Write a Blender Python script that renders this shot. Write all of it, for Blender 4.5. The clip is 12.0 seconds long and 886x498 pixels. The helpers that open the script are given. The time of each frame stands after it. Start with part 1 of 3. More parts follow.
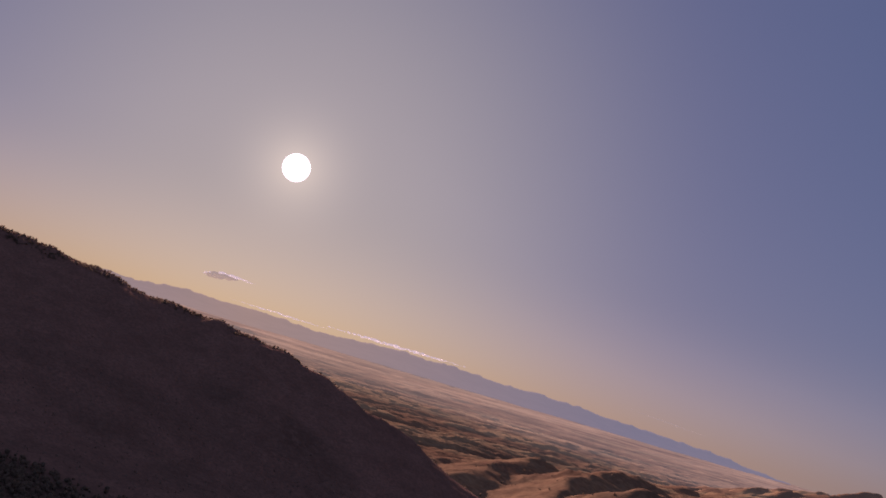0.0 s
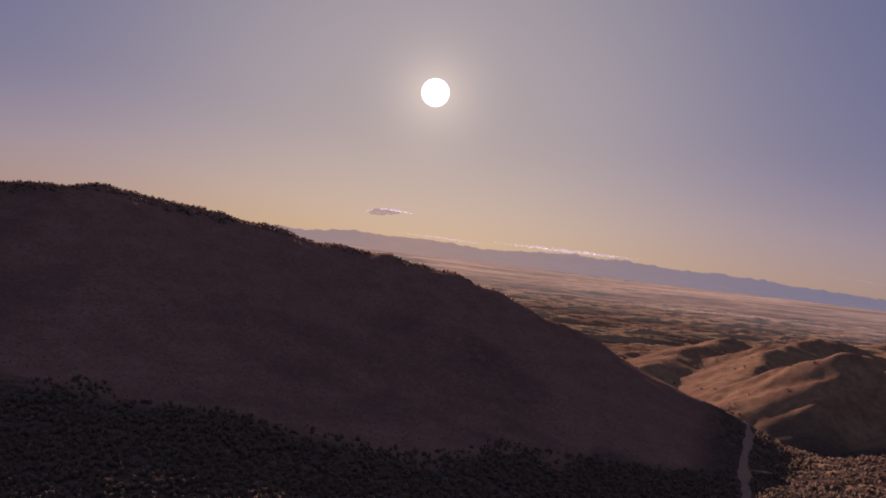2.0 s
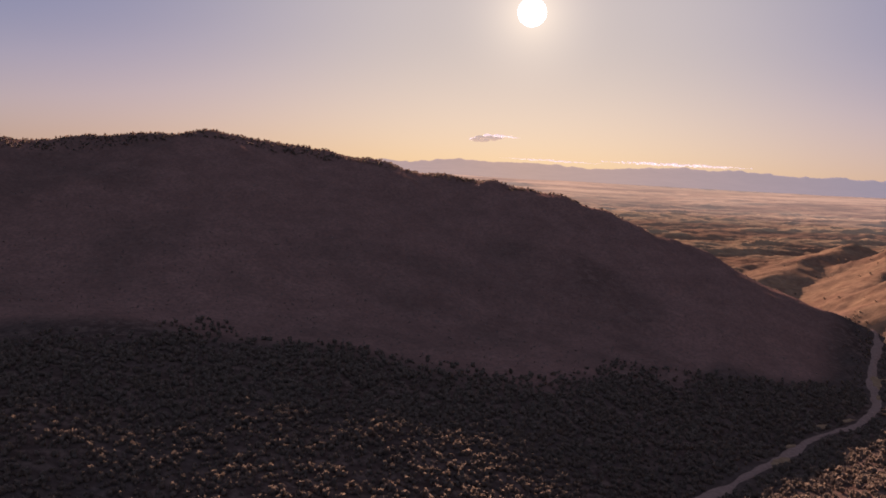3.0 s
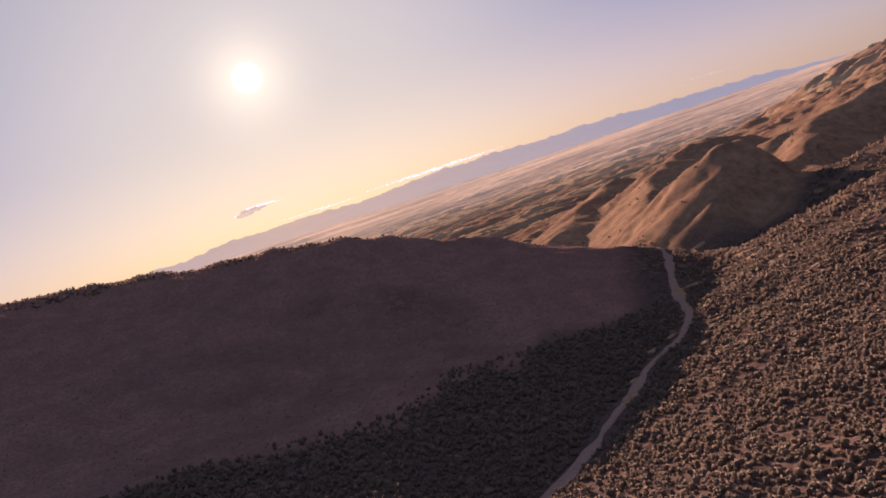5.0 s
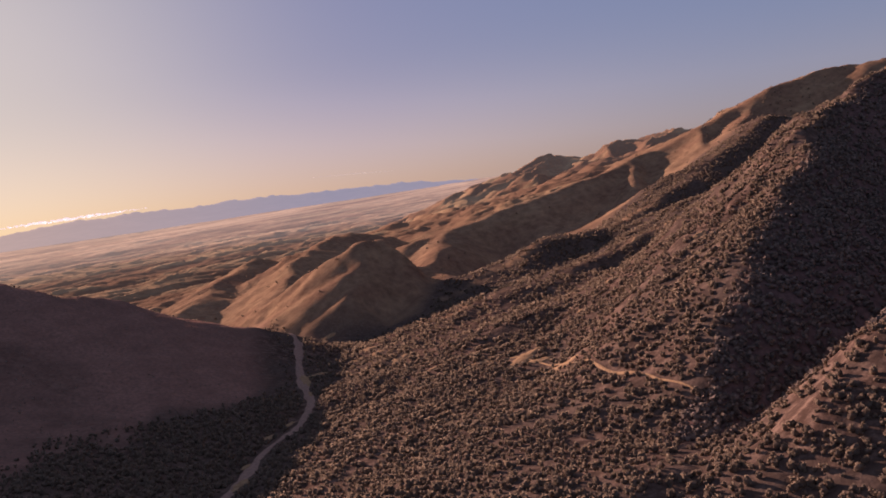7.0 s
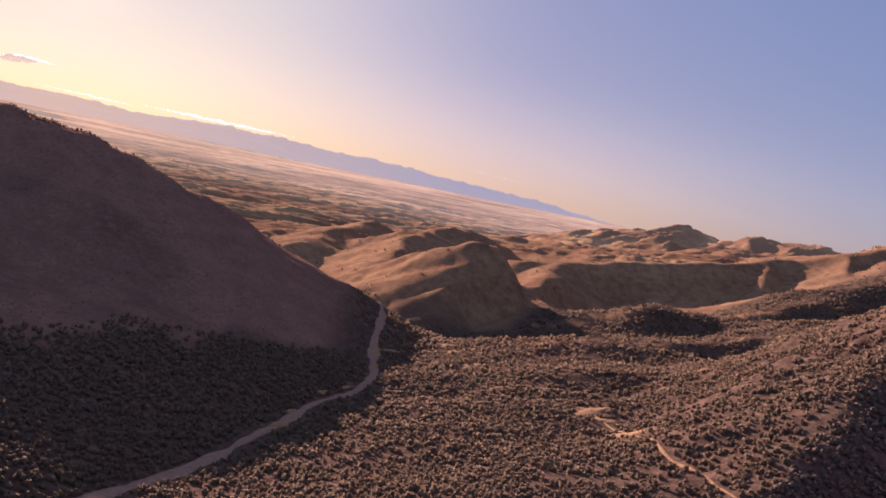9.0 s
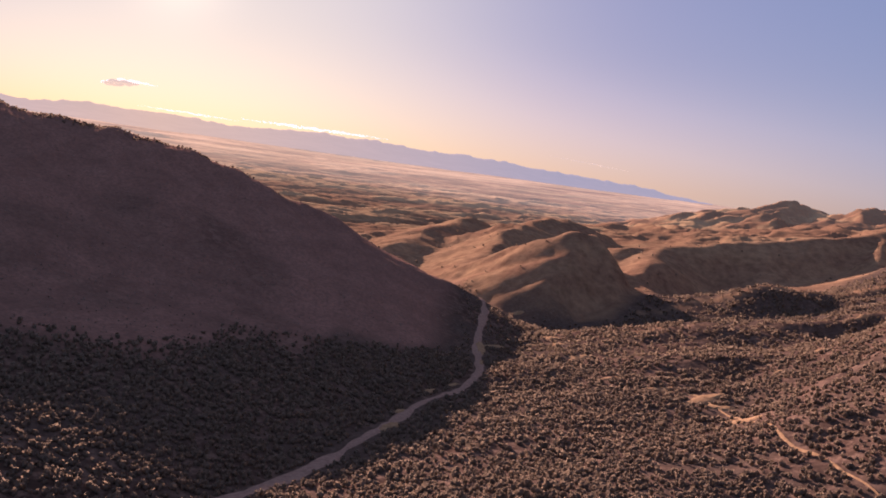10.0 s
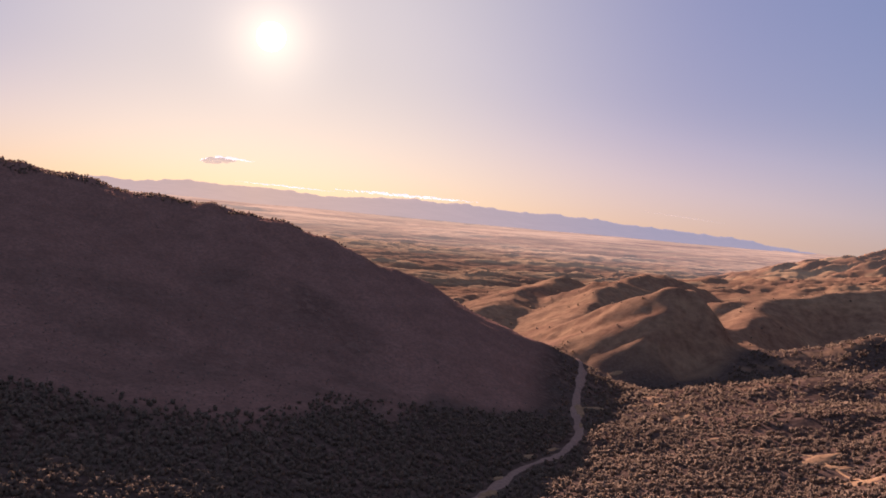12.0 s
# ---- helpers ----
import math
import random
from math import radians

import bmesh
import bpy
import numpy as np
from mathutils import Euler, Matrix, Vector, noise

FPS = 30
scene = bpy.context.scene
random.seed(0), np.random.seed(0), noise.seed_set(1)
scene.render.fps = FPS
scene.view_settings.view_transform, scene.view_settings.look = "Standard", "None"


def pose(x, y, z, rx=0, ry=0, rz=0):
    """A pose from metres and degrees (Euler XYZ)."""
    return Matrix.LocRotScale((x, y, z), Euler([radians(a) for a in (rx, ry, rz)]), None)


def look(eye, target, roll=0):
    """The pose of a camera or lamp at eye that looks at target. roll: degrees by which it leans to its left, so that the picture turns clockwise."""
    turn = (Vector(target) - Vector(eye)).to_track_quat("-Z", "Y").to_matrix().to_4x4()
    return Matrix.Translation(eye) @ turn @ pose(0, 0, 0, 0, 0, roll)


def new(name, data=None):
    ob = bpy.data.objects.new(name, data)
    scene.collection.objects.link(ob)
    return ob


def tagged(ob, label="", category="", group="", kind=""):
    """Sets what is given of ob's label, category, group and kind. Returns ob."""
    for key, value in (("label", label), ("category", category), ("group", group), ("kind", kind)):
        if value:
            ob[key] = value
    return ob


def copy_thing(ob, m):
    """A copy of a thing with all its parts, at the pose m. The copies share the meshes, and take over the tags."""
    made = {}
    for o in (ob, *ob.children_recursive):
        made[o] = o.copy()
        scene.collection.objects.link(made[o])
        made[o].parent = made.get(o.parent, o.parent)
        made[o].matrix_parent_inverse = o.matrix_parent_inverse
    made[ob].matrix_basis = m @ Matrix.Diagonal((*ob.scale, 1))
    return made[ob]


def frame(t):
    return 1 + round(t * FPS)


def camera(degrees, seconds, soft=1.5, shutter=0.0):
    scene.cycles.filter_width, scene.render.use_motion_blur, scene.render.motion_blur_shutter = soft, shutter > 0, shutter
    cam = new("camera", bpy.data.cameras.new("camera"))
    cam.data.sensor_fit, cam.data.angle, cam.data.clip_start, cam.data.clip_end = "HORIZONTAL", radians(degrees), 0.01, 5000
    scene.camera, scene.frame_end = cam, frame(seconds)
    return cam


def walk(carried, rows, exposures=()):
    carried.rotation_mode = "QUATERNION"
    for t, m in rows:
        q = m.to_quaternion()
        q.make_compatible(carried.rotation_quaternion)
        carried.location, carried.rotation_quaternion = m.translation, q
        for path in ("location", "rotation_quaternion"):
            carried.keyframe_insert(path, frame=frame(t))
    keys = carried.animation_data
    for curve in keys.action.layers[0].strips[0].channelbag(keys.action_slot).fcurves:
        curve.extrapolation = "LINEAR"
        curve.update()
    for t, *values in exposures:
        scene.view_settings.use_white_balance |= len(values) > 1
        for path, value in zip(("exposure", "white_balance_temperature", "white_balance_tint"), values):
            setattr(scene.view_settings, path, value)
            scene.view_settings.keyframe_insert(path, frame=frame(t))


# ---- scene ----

EYE = 150.0        # height of the flying camera above the datum
SUN_AZ, SUN_EL = 0.0, 9.1
LAMP_AZ, LAMP_EL = -9.0, 12.8

cam = camera(50.0, 12.0, soft=1.7)
PATH = [
    # seconds, x, y, z, rx, ry, rz
    (0, -7.5, -14.5, EYE, 97.42, -16.70, -12.05),
    (0.5, -6.9, -13.3, EYE, 98.20, -11.60, -8.07),
    (1, -6.2, -12.1, EYE, 98.02, -7.60, -5.74),
    (1.5, -5.6, -10.9, EYE, 94.88, -7.50, -4.66),
    (2, -5.0, -9.7, EYE, 89.88, -7.10, -1.60),
    (2.5, -4.4, -8.5, EYE, 85.20, -6.30, 2.95),
    (2.7, -4.1, -8.0, EYE, 84.50, -5.90, 4.00),
    (3.5, -3.1, -6.1, EYE, 86.50, 4.60, 4.00),
    (4.3, -2.1, -4.1, EYE, 88.19, 15.31, -2.00),
    (4.5, -1.9, -3.6, EYE, 87.88, 16.64, -3.67),
    (5, -1.2, -2.4, EYE, 85.74, 17.92, -9.22),
    (5.5, -0.6, -1.2, EYE, 84.69, 20.59, -14.98),
    (6, 0.0, 0.0, EYE, 84.57, 20.67, -20.76),
    (6.5, 0.6, 1.2, EYE, 84.80, 15.65, -27.09),
    (6.7, 0.9, 1.7, EYE, 85.21, 12.89, -28.83),
    (7.5, 1.9, 3.6, EYE, 86.10, -0.20, -31.20),
    (8.3, 2.9, 5.6, EYE, 86.26, -9.26, -26.91),
    (8.5, 3.1, 6.1, EYE, 86.27, -9.71, -25.30),
    (9, 3.8, 7.3, EYE, 85.94, -12.15, -22.34),
    (9.5, 4.4, 8.5, EYE, 85.25, -12.32, -20.24),
    (10, 5.0, 9.7, EYE, 84.61, -8.22, -16.60),
    (10.5, 5.6, 10.9, EYE, 85.07, -7.59, -13.81),
    (11, 6.2, 12.1, EYE, 86.01, -5.73, -13.29),
    (11.5, 6.9, 13.3, EYE, 87.58, -4.28, -12.13),
    (12, 7.5, 14.5, EYE, 87.70, -5.62, -11.10),
]
walk(cam, [(t, pose(x, y, z, rx, ry, rz)) for t, x, y, z, rx, ry, rz in PATH],
     exposures=[(0.0, 0.48, 5950, 56), (1.7, 0.42, 5950, 56), (2.7, 0.92, 6150, 50), (4.3, 1.35, 6060, 48), (5.5, 1.37, 6060, 48), (6.2, 1.20, 6100, 48), (6.7, 1.12, 6100, 48),
                (8.3, 1.48, 6030, 50), (10.0, 1.53, 6030, 50), (12.0, 1.42, 6030, 50)])

# ---------------------------------------------------------------- sky and sun
SUN_DIR = Vector((math.sin(radians(SUN_AZ)) * math.cos(radians(SUN_EL)),
                  math.cos(radians(SUN_AZ)) * math.cos(radians(SUN_EL)), math.sin(radians(SUN_EL))))


def build_sky():
    world = bpy.data.worlds.new("evening_sky")
    scene.world = world
    world.use_nodes = True
    nt = world.node_tree
    nt.nodes.clear()
    out = nt.nodes.new("ShaderNodeOutputWorld")
    back = nt.nodes.new("ShaderNodeBackground")
    sky = nt.nodes.new("ShaderNodeTexSky")
    sky.sky_type = "NISHITA"
    sky.sun_disc = False
    sky.sun_elevation = radians(SUN_EL)
    sky.sun_rotation = radians(SUN_AZ)
    sky.altitude = 1200
    sky.air_density, sky.dust_density, sky.ozone_density = 1.0, 1.6, 3.0
    back.inputs["Strength"].default_value = 0.10
    # the sun's own disc with its bright rim of scattered light
    geo = nt.nodes.new("ShaderNodeTexCoord")
    norm = nt.nodes.new("ShaderNodeVectorMath")
    norm.operation = "NORMALIZE"
    dot = nt.nodes.new("ShaderNodeVectorMath")
    dot.operation = "DOT_PRODUCT"
    dot.inputs[1].default_value = SUN_DIR
    ramp = nt.nodes.new("ShaderNodeMapRange")
    ramp.interpolation_type = "SMOOTHSTEP"
    ramp.inputs["From Min"].default_value = math.cos(radians(0.86))
    ramp.inputs["From Max"].default_value = math.cos(radians(0.60))
    ramp.inputs["To Max"].default_value = 12.0
    disc = nt.nodes.new("ShaderNodeBackground")
    disc.inputs["Color"].default_value = (1.0, 0.96, 0.88, 1)
    add = nt.nodes.new("ShaderNodeAddShader")
    nt.links.new(geo.outputs["Generated"], norm.inputs[0])
    nt.links.new(norm.outputs[0], dot.inputs[0])
    nt.links.new(dot.outputs["Value"], ramp.inputs["Value"])
    nt.links.new(ramp.outputs[0], disc.inputs["Strength"])
    soft = nt.nodes.new("ShaderNodeGamma")
    soft.inputs["Gamma"].default_value = 0.24
    rich = nt.nodes.new("ShaderNodeHueSaturation")
    # deep blue low in the sky, less saturated overhead, unseen, to warm the fill
    height = nt.nodes.new("ShaderNodeSeparateXYZ")
    pale = nt.nodes.new("ShaderNodeMapRange")
    pale.interpolation_type = "SMOOTHSTEP"
    pale.inputs["From Min"].default_value = math.sin(radians(25.0))
    pale.inputs["From Max"].default_value = math.sin(radians(50.0))
    pale.inputs["To Min"].default_value = 2.3
    pale.inputs["To Max"].default_value = 0.75
    nt.links.new(norm.outputs[0], height.inputs[0])
    nt.links.new(height.outputs["Z"], pale.inputs["Value"])
    nt.links.new(pale.outputs[0], rich.inputs["Saturation"])
    nt.links.new(sky.outputs[0], soft.inputs["Color"])
    nt.links.new(soft.outputs[0], rich.inputs["Color"])
    nt.links.new(rich.outputs[0], back.inputs["Color"])
    nt.links.new(back.outputs[0], add.inputs[0])
    nt.links.new(disc.outputs[0], add.inputs[1])
    angle = nt.nodes.new("ShaderNodeMath")
    angle.operation = "ARCCOSINE"
    halo = nt.nodes.new("ShaderNodeMapRange")
    halo.inputs["From Min"].default_value = radians(7.0)
    halo.inputs["From Max"].default_value = radians(0.8)
    fall = nt.nodes.new("ShaderNodeMath")
    fall.operation = "POWER"
    fall.inputs[1].default_value = 3.5
    weak = nt.nodes.new("ShaderNodeMath")
    weak.operation = "MULTIPLY"
    weak.inputs[1].default_value = 0.15
    glow = nt.nodes.new("ShaderNodeBackground")
    glow.inputs["Color"].default_value = (1.0, 0.94, 0.46, 1)
    wide = nt.nodes.new("ShaderNodeMapRange")
    wide.interpolation_type = "SMOOTHERSTEP"
    wide.inputs["From Min"].default_value = radians(30.0)
    wide.inputs["From Max"].default_value = radians(0.0)
    wide.inputs["To Max"].default_value = 0.077
    dusty = nt.nodes.new("ShaderNodeBackground")
    dusty.inputs["Color"].default_value = (0.82, 1.0, 0.20, 1)
    more = nt.nodes.new("ShaderNodeAddShader")
    nt.links.new(angle.outputs[0], wide.inputs["Value"])
    nt.links.new(wide.outputs[0], dusty.inputs["Strength"])
    nt.links.new(add.outputs[0], more.inputs[0])
    nt.links.new(dusty.outputs[0], more.inputs[1])
    # dust low over the horizon, warm under the sun
    axes = nt.nodes.new("ShaderNodeSeparateXYZ")
    low = nt.nodes.new("ShaderNodeMapRange")
    low.interpolation_type = "SMOOTHERSTEP"
    low.inputs["From Min"].default_value = math.sin(radians(9.0))
    low.inputs["From Max"].default_value = math.sin(radians(-1.0))
    ahead = nt.nodes.new("ShaderNodeMapRange")
    ahead.interpolation_type = "SMOOTHSTEP"
    ahead.inputs["From Min"].default_value = math.cos(radians(50.0))
    ahead.inputs["From Max"].default_value = math.cos(radians(5.0))
    ahead.inputs["To Max"].default_value = 0.087
    belt = nt.nodes.new("ShaderNodeMath")
    belt.operation = "MULTIPLY"
    haze = nt.nodes.new("ShaderNodeBackground")
    haze.inputs["Color"].default_value = (1.0, 0.74, 0.36, 1)
    dusk = nt.nodes.new("ShaderNodeAddShader")
    nt.links.new(norm.outputs[0], axes.inputs[0])
    nt.links.new(axes.outputs["Z"], low.inputs["Value"])
    nt.links.new(dot.outputs["Value"], ahead.inputs["Value"])
    nt.links.new(low.outputs[0], belt.inputs[0])
    nt.links.new(ahead.outputs[0], belt.inputs[1])
    nt.links.new(belt.outputs[0], haze.inputs["Strength"])
    nt.links.new(more.outputs[0], dusk.inputs[0])
    nt.links.new(haze.outputs[0], dusk.inputs[1])
    last = nt.nodes.new("ShaderNodeAddShader")
    nt.links.new(dot.outputs["Value"], angle.inputs[0])
    nt.links.new(angle.outputs[0], halo.inputs["Value"])
    nt.links.new(halo.outputs[0], fall.inputs[0])
    nt.links.new(fall.outputs[0], weak.inputs[0])
    nt.links.new(weak.outputs[0], glow.inputs["Strength"])
    nt.links.new(dusk.outputs[0], last.inputs[0])
    nt.links.new(glow.outputs[0], last.inputs[1])
    nt.links.new(last.outputs[0], out.inputs["Surface"])


build_sky()
lamp = bpy.data.lights.new("sun", "SUN")
lamp.energy, lamp.angle, lamp.color = 5.0, radians(0.6), (1.0, 0.73, 0.47)
sun_ob = new("sun", lamp)
sun_ob.matrix_world = Matrix.Rotation(radians(-LAMP_AZ), 4, "Z") @ look((0, 1000 * math.cos(radians(LAMP_EL)), 1000 * math.sin(radians(LAMP_EL))), (0, 0, 0))


# ---------------------------------------------------------------- materials
def material(name, build, rough=0.95, gloss=0.0):
    mat = bpy.data.materials.new(name)
    mat.use_nodes = True
    nt = mat.node_tree
    bsdf = nt.nodes["Principled BSDF"]
    bsdf.inputs["Roughness"].default_value = rough
    bsdf.inputs["Specular IOR Level"].default_value = gloss
    build(nt, bsdf)
    return mat


def place(nt, scale=(1, 1, 1)):
    geo = nt.nodes.new("ShaderNodeNewGeometry")
    mp = nt.nodes.new("ShaderNodeMapping")
    mp.inputs["Scale"].default_value = scale
    nt.links.new(geo.outputs["Position"], mp.inputs["Vector"])
    return mp.outputs[0]


def noise_of(nt, vec, scale, detail=4.0, rough=0.6):
    n = nt.nodes.new("ShaderNodeTexNoise")
    n.inputs["Scale"].default_value = scale
    n.inputs["Detail"].default_value = detail
    n.inputs["Roughness"].default_value = rough
    nt.links.new(vec, n.inputs["Vector"])
    return n.outputs["Fac"]


def ramp_of(nt, fac, stops):
    r = nt.nodes.new("ShaderNodeValToRGB")
    while len(r.color_ramp.elements) < len(stops):
        r.color_ramp.elements.new(0.5)
    for e, (p, c) in zip(r.color_ramp.elements, stops):
        e.position, e.color = p, (*c, 1)
    nt.links.new(fac, r.inputs["Fac"])
    return r.outputs["Color"]


def mix_of(nt, fac, a, b):
    m = nt.nodes.new("ShaderNodeMix")
    m.data_type = "RGBA"
    for sock, v in ((m.inputs[0], fac), (m.inputs[6], a), (m.inputs[7], b)):
        if isinstance(v, (int, float)):
            sock.default_value = v
        elif isinstance(v, tuple):
            sock.default_value = (*v, 1)
        else:
            nt.links.new(v, sock)
    return m.outputs[2]


def bump_of(nt, bsdf, height, strength, dist):
    b = nt.nodes.new("ShaderNodeBump")
    b.inputs["Strength"].default_value = strength
    b.inputs["Distance"].default_value = dist
    nt.links.new(height, b.inputs["Height"])
    nt.links.new(b.outputs[0], bsdf.inputs["Normal"])


def attr_of(nt, name):
    a = nt.nodes.new("ShaderNodeAttribute")
    a.attribute_name = name
    return a.outputs["Fac"]


def haze_glow(nt, bsdf, aside=(0.400, 0.375, 0.290)):
    """Kilometres of sunlit haze painted as emission on the distance, warmer and denser sunward."""
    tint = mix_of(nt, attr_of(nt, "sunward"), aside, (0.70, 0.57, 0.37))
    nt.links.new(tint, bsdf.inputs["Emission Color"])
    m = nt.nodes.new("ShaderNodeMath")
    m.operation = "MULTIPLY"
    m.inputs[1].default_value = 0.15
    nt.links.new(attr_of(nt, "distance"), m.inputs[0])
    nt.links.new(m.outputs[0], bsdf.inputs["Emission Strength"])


def haze_layers(me, x, y):
    # strength and sun-side tint of the haze emission
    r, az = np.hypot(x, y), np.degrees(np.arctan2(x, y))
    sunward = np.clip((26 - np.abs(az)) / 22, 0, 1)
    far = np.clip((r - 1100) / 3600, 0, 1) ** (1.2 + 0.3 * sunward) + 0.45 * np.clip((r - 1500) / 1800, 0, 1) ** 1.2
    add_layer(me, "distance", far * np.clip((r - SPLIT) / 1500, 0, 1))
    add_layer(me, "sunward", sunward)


def ground_nodes(nt, bsdf):
    p = place(nt)
    fine = noise_of(nt, p, 0.35, 5)
    wide = noise_of(nt, p, 0.02, 4)
    soil = ramp_of(nt, fine, [(0.3, (0.063, 0.045, 0.037)), (0.55, (0.099, 0.075, 0.059)), (0.76, (0.157, 0.124, 0.098))])
    streak = noise_of(nt, place(nt, (0.4, 1.0, 1.0)), 0.028, 6, 0.65)
    tuft = ramp_of(nt, noise_of(nt, p, 0.11, 7, 0.7), [(0.38, (0.107, 0.063, 0.040)), (0.5, (0.244, 0.152, 0.093)), (0.66, (0.383, 0.258, 0.147))])
    band = ramp_of(nt, streak, [(0.38, (0.171, 0.102, 0.070)), (0.5, (0.228, 0.147, 0.089)), (0.62, (0.359, 0.254, 0.142))])
    broad = ramp_of(nt, noise_of(nt, place(nt, (0.3, 1.0, 1.0)), 0.0075, 5, 0.6), [(0.4, (0.144, 0.094, 0.073)), (0.5, (0.212, 0.142, 0.089)), (0.6, (0.342, 0.254, 0.159))])
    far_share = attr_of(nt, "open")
    # streak colours paint the swells' lit tops and shaded sides
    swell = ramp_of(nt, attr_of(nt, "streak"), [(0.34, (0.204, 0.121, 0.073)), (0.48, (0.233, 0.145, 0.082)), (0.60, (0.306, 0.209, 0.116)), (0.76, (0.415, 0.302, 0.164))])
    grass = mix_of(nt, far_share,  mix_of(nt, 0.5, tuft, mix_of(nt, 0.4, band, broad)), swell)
    scrub = ramp_of(nt, noise_of(nt, p, 0.16, 6, 0.7), [(0.42, (0.063, 0.042, 0.032)), (0.5, (0.095, 0.064, 0.050)), (0.6, (0.170, 0.119, 0.089))])
    # woodland floor, its colour lightened to lift the hill's shaded face
    lifted_litter = ramp_of(nt, noise_of(nt, p, 0.05, 6, 0.7), [(0.3, (0.200, 0.115, 0.087)), (0.7, (0.294, 0.171, 0.129))])
    duff = ramp_of(nt, noise_of(nt, p, 0.3, 5, 0.6), [(0.3, (0.082, 0.053, 0.047)), (0.7, (0.164, 0.105, 0.089))])
    lifted_litter = mix_of(nt, ramp_of(nt, noise_of(nt, p, 0.45, 3, 0.6), [(0.42, (0, 0, 0)), (0.6, (0.480, 0.492, 0.504))]), lifted_litter, (0.120, 0.082, 0.067))
    base = mix_of(nt, attr_of(nt, "grass"), soil, grass)
    patch = nt.nodes.new("ShaderNodeMath")
    patch.operation = "MULTIPLY"
    rng = nt.nodes.new("ShaderNodeMapRange")
    rng.inputs["From Min"].default_value, rng.inputs["From Max"].default_value = 0.35, 0.6
    nt.links.new(wide, rng.inputs["Value"])
    nt.links.new(rng.outputs[0], patch.inputs[0])
    nt.links.new(attr_of(nt, "scrub"), patch.inputs[1])
    col = mix_of(nt, patch.outputs[0], base, scrub)
    col = mix_of(nt, attr_of(nt, "wood"), col, lifted_litter)
    col = mix_of(nt, attr_of(nt, "grove"), col, duff)
    nt.links.new(col, bsdf.inputs["Base Color"])
    bump_of(nt, bsdf, fine, 0.35, 1.0)


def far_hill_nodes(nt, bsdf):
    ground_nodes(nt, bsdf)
    # the same dry ground with haze painted on as emission
    haze_glow(nt, bsdf)


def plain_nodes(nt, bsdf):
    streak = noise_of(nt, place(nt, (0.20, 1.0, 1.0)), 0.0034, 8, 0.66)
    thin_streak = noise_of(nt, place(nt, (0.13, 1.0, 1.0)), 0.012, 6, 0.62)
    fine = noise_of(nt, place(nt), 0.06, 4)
    # pale and dark bands painted as sunlit and shaded low ridges
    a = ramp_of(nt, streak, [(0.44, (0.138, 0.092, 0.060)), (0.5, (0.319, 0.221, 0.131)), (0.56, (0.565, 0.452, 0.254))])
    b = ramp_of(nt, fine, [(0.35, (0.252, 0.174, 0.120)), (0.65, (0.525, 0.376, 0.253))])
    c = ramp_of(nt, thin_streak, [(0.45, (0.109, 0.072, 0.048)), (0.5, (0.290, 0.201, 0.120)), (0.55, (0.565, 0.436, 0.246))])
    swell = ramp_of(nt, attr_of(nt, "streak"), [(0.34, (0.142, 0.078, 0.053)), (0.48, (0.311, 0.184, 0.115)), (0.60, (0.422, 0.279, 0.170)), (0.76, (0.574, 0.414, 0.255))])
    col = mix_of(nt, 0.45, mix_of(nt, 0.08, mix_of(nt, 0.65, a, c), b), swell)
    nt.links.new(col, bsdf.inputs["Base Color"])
    haze_glow(nt, bsdf)


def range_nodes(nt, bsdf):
    # base near black; painted haze emission gives the range its colour
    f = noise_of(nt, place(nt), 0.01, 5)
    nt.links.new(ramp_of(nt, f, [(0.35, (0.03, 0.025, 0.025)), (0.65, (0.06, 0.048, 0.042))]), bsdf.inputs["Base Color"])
    haze_glow(nt, bsdf, (0.390, 0.425, 0.425))


def road_nodes(nt, bsdf):
    f = noise_of(nt, place(nt), 0.5, 5)
    nt.links.new(ramp_of(nt, f, [(0.3, (0.227, 0.153, 0.118)), (0.7, (0.352, 0.243, 0.183))]), bsdf.inputs["Base Color"])


def dirt_nodes(nt, bsdf):
    f = noise_of(nt, place(nt), 0.4, 6)
    nt.links.new(ramp_of(nt, f, [(0.3, (0.239, 0.155, 0.086)), (0.7, (0.358, 0.248, 0.142))]), bsdf.inputs["Base Color"])
    bump_of(nt, bsdf, f, 0.5, 0.5)


def leaf_nodes(nt, bsdf):
    g = nt.nodes.new("ShaderNodeNewGeometry")
    f = noise_of(nt, place(nt), 1.6, 4)
    a = ramp_of(nt, g.outputs["Random Per Island"], [(0.0, (0.195, 0.145, 0.106)), (0.5, (0.251, 0.188, 0.134)), (1.0, (0.307, 0.237, 0.166))])
    b = ramp_of(nt, f, [(0.35, (0.186, 0.137, 0.102)), (0.7, (0.292, 0.223, 0.160))])
    col = mix_of(nt, 0.5, a, b)
    nt.links.new(col, bsdf.inputs["Base Color"])
    bump_of(nt, bsdf, f, 0.8, 0.3)
    thin_leaf = nt.nodes.new("ShaderNodeBsdfTranslucent")
    nt.links.new(mix_of(nt, 0.5, col, (0.227, 0.193, 0.132)), thin_leaf.inputs["Color"])
    both = nt.nodes.new("ShaderNodeMixShader")
    both.inputs[0].default_value = 0.5
    nt.links.new(bsdf.outputs[0], both.inputs[1])
    nt.links.new(thin_leaf.outputs[0], both.inputs[2])
    nt.links.new(both.outputs[0], nt.nodes["Material Output"].inputs["Surface"])


